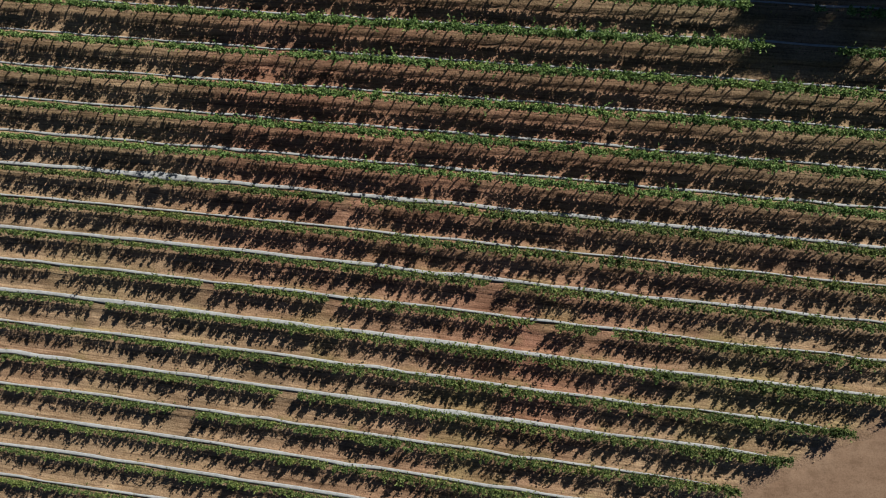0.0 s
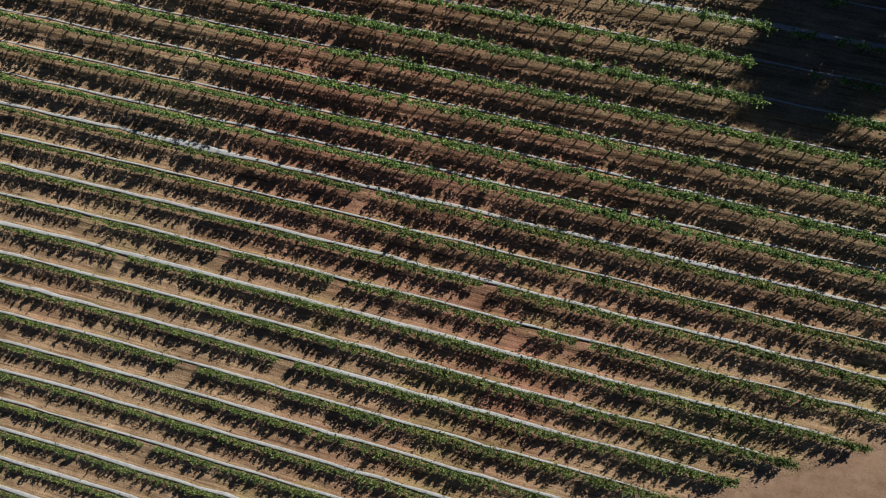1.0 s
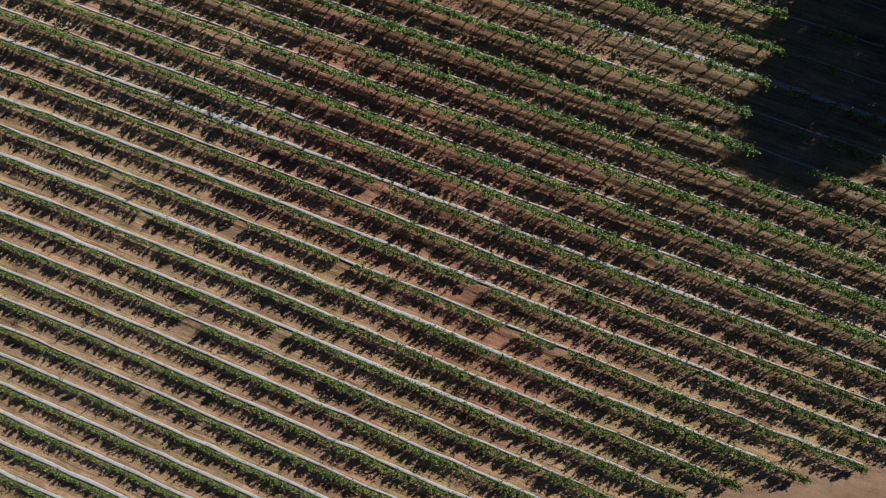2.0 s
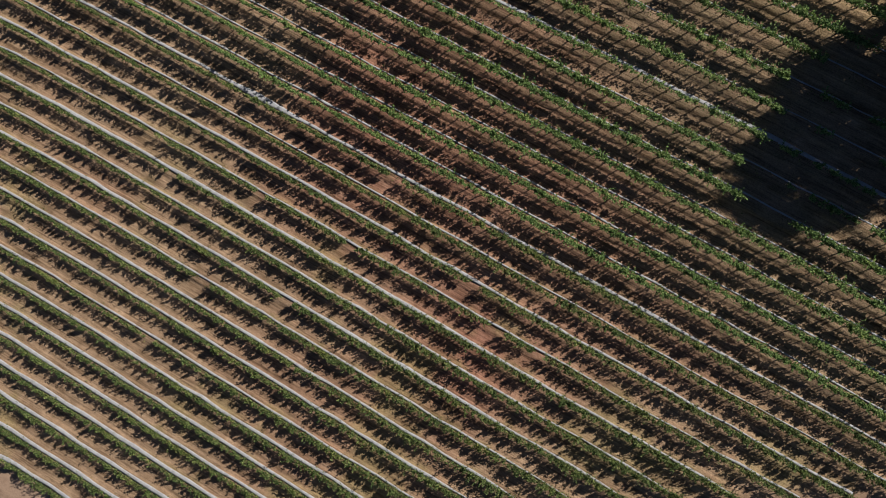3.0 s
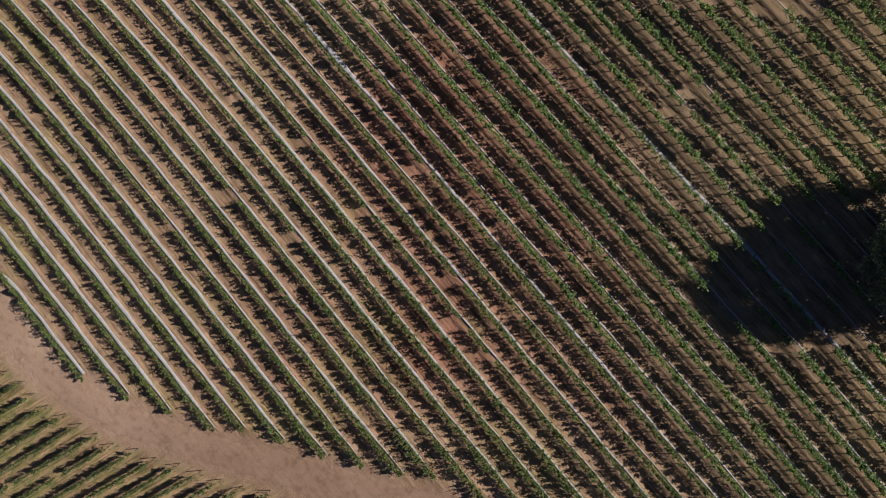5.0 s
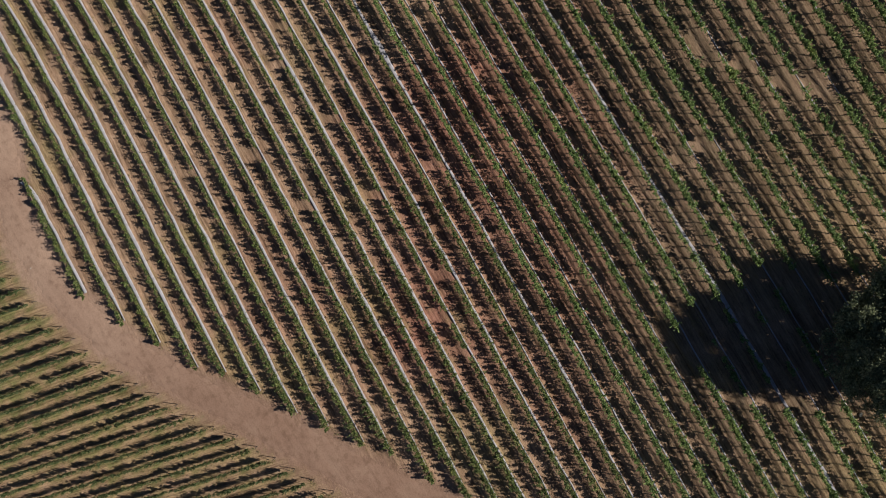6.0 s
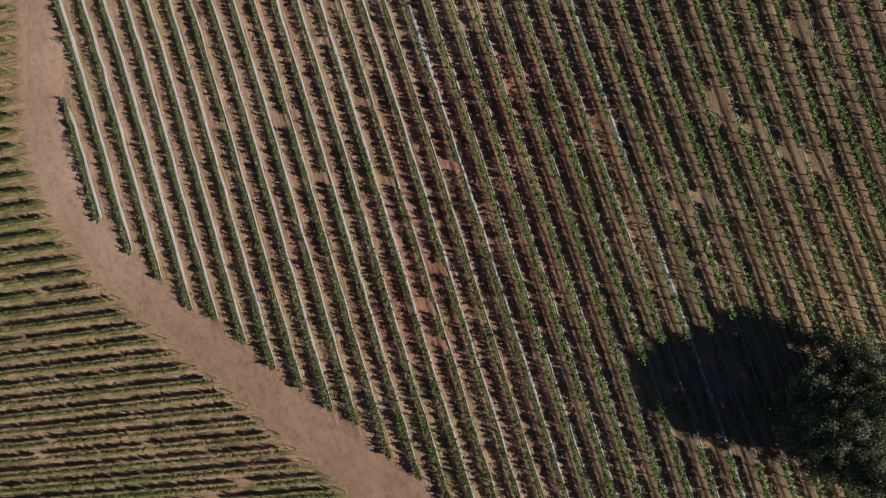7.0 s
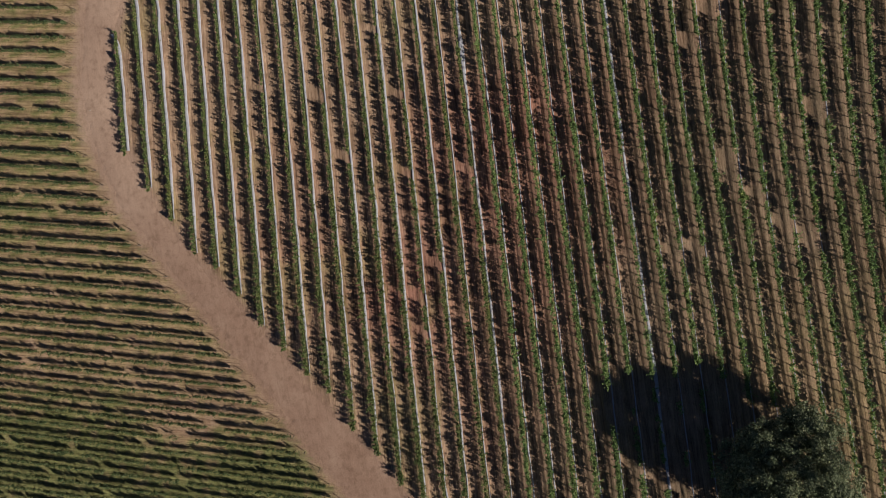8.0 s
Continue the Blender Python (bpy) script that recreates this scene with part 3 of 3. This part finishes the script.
def build_close_row(j):
    """A low hedge row of the close-spaced block, running down from the road, with an end post."""
    rng = np.random.default_rng(3000 + j)
    at = lambda v: (B_ACROSS[0] * close_row_across(j, v) + B_ALONG[0] * v, B_ACROSS[1] * close_row_across(j, v) + B_ALONG[1] * v)
    # foot of the row: where the line meets the side of the road
    q = np.linspace(-95, 20, 4000)
    X, Y = at(q)
    q1 = q[Y < side(SIDE_B, X) - 0.3].max() + rng.normal(0, 0.2)
    q0 = q1 - 62
    while q0 < q1 - 6 and not planted_b(*at(q0)):
        q0 += 1
    ex, ey = at(q1)
    mid = Vector((float(ex), float(ey), float(land(ex, ey))))
    origin = np.array(mid)
    row = new("vine_row")
    row.location = mid
    along = np.array([*B_ALONG, SLOPE_X * B_ALONG[0] + SLOPE_Y * B_ALONG[1]])
    across = np.array([*B_ACROSS, 0.0])
    step = 1.2
    vines = np.arange(q0 + 0.4, q1 - 1.4, step)
    vigour = np.clip(rng.normal(0.95, 0.17, len(vines)), 0.4, 1.3) + 0.35 * float(ease((j - 22) / 12))
    vigour[rng.random(len(vines)) < 0.012] = 0.0
    for jj, a in CLOSE_BARE:
        if jj == j:
            vigour[np.abs(vines - a) < 0.6] = 0.0
    n = int((q1 - q0) * 13)
    bq = q0 + rng.random(n) * (q1 - rng.uniform(1.5, 2.5) - q0)
    lean = rng.normal(0, 0.24, 400)[np.floor((bq - q0) / 0.34).astype(int)]     # neighbours lean together
    bq = (np.floor((bq - q0) / 0.34) + 0.5) * 0.34 + q0 + rng.normal(0, 0.07, n)
    vg = vigour[np.clip(np.round((bq - vines[0]) / step).astype(int), 0, len(vines) - 1)]
    ok = rng.random(n) < vg * 1.05
    bq, vg, lean = bq[ok], vg[ok], lean[ok]
    bx, by = at(bq)
    base = np.stack([bx, by, land(bx, by) + 0.62], 1) + across * rng.normal(0, 0.07, len(bx))[:, None]
    p = shoots(base, 0.0, 0.11, rng.uniform(0.45, 1.0, len(bx)) * (0.6 + 0.4 * vg), rng, per=12, jitter=0.05, along_dir=along, across_dir=across, spread=lean)
    v, f = leaves(p, rng.uniform(0.12, 0.24, len(p)), rng)
    part("foliage", mesh_of("foliage", v - origin, f, VINE_LEAF_DEEP), row)
    for i, a in enumerate(vines):
        if vigour[i] > 0:
            x, y = at(a)
            t = part("trunk", TRUNKS_B[rng.integers(4)], row)
            t.matrix_local = Matrix.Translation(Vector((float(x), float(y), float(land(x, y)))) - mid) @ pose(0, 0, 0, 0, 0, float(rng.uniform(0, 360)))
    o = part("end_post", POST, row, "weathered wooden end post")
    px, py = at(q1 - 1.1)
    o.matrix_local = Matrix.Translation(Vector((float(px), float(py), float(land(px, py)))) - mid) @ pose(0, 0, 0, float(rng.normal(-4, 3)), float(rng.normal(2, 3)), 0)
    # wire from the end post along the row
    w0 = q1 - 1.1
    pts = []
    for a in (w0, q1 - 2.4, (q0 + q1) / 2, q0):
        x, y = at(a)
        pts.append((x, y, land(x, y) + (1.15 if a == w0 else 0.95)))
    v, f = tube(np.array(pts) - origin, [0.006] * 4, 4)
    part("wire", mesh_of("wire", v, f, POST_WOOD), row, "thin trellis wire")
    tagged(row, "low dark-green grapevine row ending at a wooden post", "vine row", "close-spaced vine rows")


# ---------------------------------------------------------------- the oak among the rows
def build_oak():
    rng = np.random.default_rng(55)
    cx, cy = 35.4, 30.6
    g = float(land(cx, cy))
    oak = new("oak_tree")
    oak.location = (cx, cy, g)
    stems = [tube([(0, 0, -0.4), (0.05, 0.0, 0.8), (0.15, -0.1, 1.8), (0.2, 0.0, 2.6)], [0.62, 0.48, 0.42, 0.36], 10)]
    clumps = []
    for i in range(14):
        a = i * 2.399
        r = 3.1 + 3.0 * rng.random()
        end = np.array([math.cos(a) * r, math.sin(a) * r, 5.4 + 2.8 * rng.random() - 0.10 * r])
        b = np.array([0.2, 0, 2.2 + 0.4 * rng.random()])
        m1 = b + (end - b) * 0.4 + np.array([0, 0, 0.6]) + rng.normal(0, 0.25, 3)
        m2 = b + (end - b) * 0.75 + np.array([0, 0, 0.4]) + rng.normal(0, 0.25, 3)
        stems.append(tube([b, m1, m2, end], [0.2, 0.14, 0.08, 0.03], 6))
    part("trunk", mesh_of("trunk", *joined(stems), OAK_BARK, True), oak, "grey-brown oak trunk with spreading limbs")
    # the crown: many small clumps over a lumpy, broken dome
    pts, sizes = [], []
    boughs = []
    while len(boughs) < 135:
        a, h = rng.uniform(0, 2 * np.pi), rng.uniform(-0.95, 1.0)
        lump = 1 - 0.16 * max(0.0, math.cos(a + 0.7)) + 0.05 * math.cos(a - 2.5) + 0.06 * math.sin(3 * a + 0.7) + 0.06 * math.sin(5 * a + 2.0) + 0.05 * math.sin(8 * a)
        ring = max(0.02, 1 - max(h, 0) ** 2.3) ** 0.5 if h > 0 else 1.0 + 0.22 * h
        shell = rng.uniform(0.6, 1.0) ** 0.5
        c = np.array([7.0 * lump * ring * shell * math.cos(a), 6.7 * lump * ring * shell * math.sin(a), 5.3 + (7.6 if h > 0 else 3.4) * h * shell])
        c[:2] += np.array([2.9, 0.0]) * max(h, 0.0) + np.array([0.0, -0.2]) + np.array([-0.1, -0.4]) * (1 - h) * 0.5     # it leans towards the light
        away = max(0.0, -(0.5 * c[0] + 0.86 * c[1]) / 7.0)      # lower on the side away from the light
        c[2] = 1.8 + (c[2] - 1.8) * (1 - 0.06 * min(away, 1.0))
        if all(np.linalg.norm(c - o) > 1.25 for o in boughs):
            boughs.append(c)
    faces_to = []
    for c in boughs:
        r = rng.uniform(0.9, 1.5)
        for _ in range(8):      # sprays of leaves on each bough
            d = rng.normal(0, 1, 3)
            d[2] = abs(d[2]) * 0.8 - 0.15
            d /= np.linalg.norm(d)
            e = c + d * r * np.array([1, 1, 0.75])
            m = int(rng.uniform(75, 140))
            o = rng.normal(0, 1, (m, 3))
            pts.append(e + o * np.array([0.29, 0.29, 0.2]))
            faces_to.append(o * 0.4 + d * 0.7)
            sizes.append(rng.uniform(0.13, 0.28, m))
    for _ in range(40):         # a heavy limb towards the north-west
        e = np.array([-6.8, 3.6, 5.4]) + rng.normal(0, 1, 3) * np.array([0.8, 1.1, 0.9])
        m = int(rng.uniform(90, 160))
        o = rng.normal(0, 1, (m, 3))
        pts.append(e + o * np.array([0.4, 0.4, 0.25]))
        faces_to.append(o * 0.5)
        sizes.append(rng.uniform(0.14, 0.3, m))
    for _ in range(22):         # and one that hangs low on the north side
        e = np.array([-5.0, 6.6, 4.0]) + rng.normal(0, 1, 3) * np.array([0.9, 0.8, 0.9])
        m = int(rng.uniform(90, 160))
        o = rng.normal(0, 1, (m, 3))
        pts.append(e + o * np.array([0.4, 0.4, 0.25]))
        faces_to.append(o * 0.5)
        sizes.append(rng.uniform(0.14, 0.3, m))
    m = 9000                    # thin leaves inside, which keep the shade dense
    d = rng.normal(0, 1, (m, 3))
    d /= np.linalg.norm(d, axis=1)[:, None]
    pts.append(np.array([0, 0, 4.6]) + d * rng.random(m)[:, None] ** 0.5 * np.array([6.6, 6.0, 3.4]))
    faces_to.append(d * 0.2)
    sizes.append(rng.uniform(0.2, 0.4, m))
    v, f = leaves(np.concatenate(pts), np.concatenate(sizes), rng, 0.35, np.concatenate(faces_to))
    part("crown", mesh_of("crown", v, f, OAK_LEAF), oak, "dense dark grey-green leafy crown")
    tagged(oak, "large round dark-green oak standing among the vine rows", "tree")


def build_weeds():
    """Low dry weeds along the lower side of the close rows and in tufts by the netting."""
    rng = np.random.default_rng(77)
    spots = []
    for j in range(-7, 44):
        q = rng.uniform(-82, -8, 700)
        a = close_row_across(j, q) + rng.normal(0.28, 0.22, len(q))
        x, y = B_ACROSS[0] * a + B_ALONG[0] * q, B_ACROSS[1] * a + B_ALONG[1] * q
        keep = (y < side(SIDE_B, x) - 1.4) & (y > -80) & (rng.random(len(q)) < 0.55 + 0.4 * np.sin(x * 0.21 + 1.0) * np.sin(y * 0.27))
        spots.append(np.stack([x[keep], y[keep]], 1))
    for k in range(-23, 18):
        x = rng.uniform(-66, 52, 500)
        y = row_y(x, k) + rng.normal(0.1, 0.35, len(x))
        keep = (y > side(SIDE_A, x) + 0.8) & in_view(x, y) & (rng.random(len(x)) < 0.5 + 0.45 * np.sin(x * 0.3 + k) * np.sin(k * 0.8))
        spots.append(np.stack([x[keep], y[keep]], 1))
    p = np.concatenate(spots)
    kk = row_at(p[:, 0], p[:, 1])
    z = land(p[:, 0], p[:, 1]) + rng.uniform(0.06, 0.16, len(p)) + (p[:, 1] > side(SIDE_A, p[:, 0])) * berm((kk - np.round(kk)) * 2.75, kk)
    v, f = leaves(np.column_stack([p, z]), rng.uniform(0.09, 0.22, len(p)), rng, 0.9)
    tagged(new("weeds", mesh_of("weeds", v, f, WEED)), "dry yellow-green weeds along the vine rows", "weeds", kind="stuff")


def build_stones():
    """Pale stones: one beside the oak, two at the sides of the track."""
    rng = np.random.default_rng(91)
    for x, y, size, label in ((40.4, 24.45, 0.52, "pale weathered stone lying beside the oak"), (14.6, -34.4, 0.22, "small pale stone at the edge of the track"),
                              (-29.9, -48.4, 0.22, "small pale stone at the edge of the track")):
        bm = bmesh.new()
        bmesh.ops.create_icosphere(bm, subdivisions=2, radius=size / 2)
        for v in bm.verts:
            v.co *= 1 + float(rng.uniform(-0.16, 0.16))
            v.co.y *= 0.65
            v.co.z = max(v.co.z * 0.6, -0.1 * size)
        me = bpy.data.meshes.new("stone")
        bm.to_mesh(me)
        bm.free()
        me.materials.append(STONE)
        k = row_at(x, y)
        bank = float(berm((k - np.round(k)) * 2.75, k)) if y > 0 else 0.0
        o = new("stone", me)
        o.matrix_world = pose(x, y, float(land(x, y)) + bank + 0.1 * size, 0, 0, float(rng.uniform(0, 180)))
        tagged(o, label, "stone", "loose stones")


build_ground()
build_road()
build_stones()
build_oak()
for k in range(-23, 18):
    build_wide_row(k)
for j in range(-7, 44):
    build_close_row(j)
build_weeds()
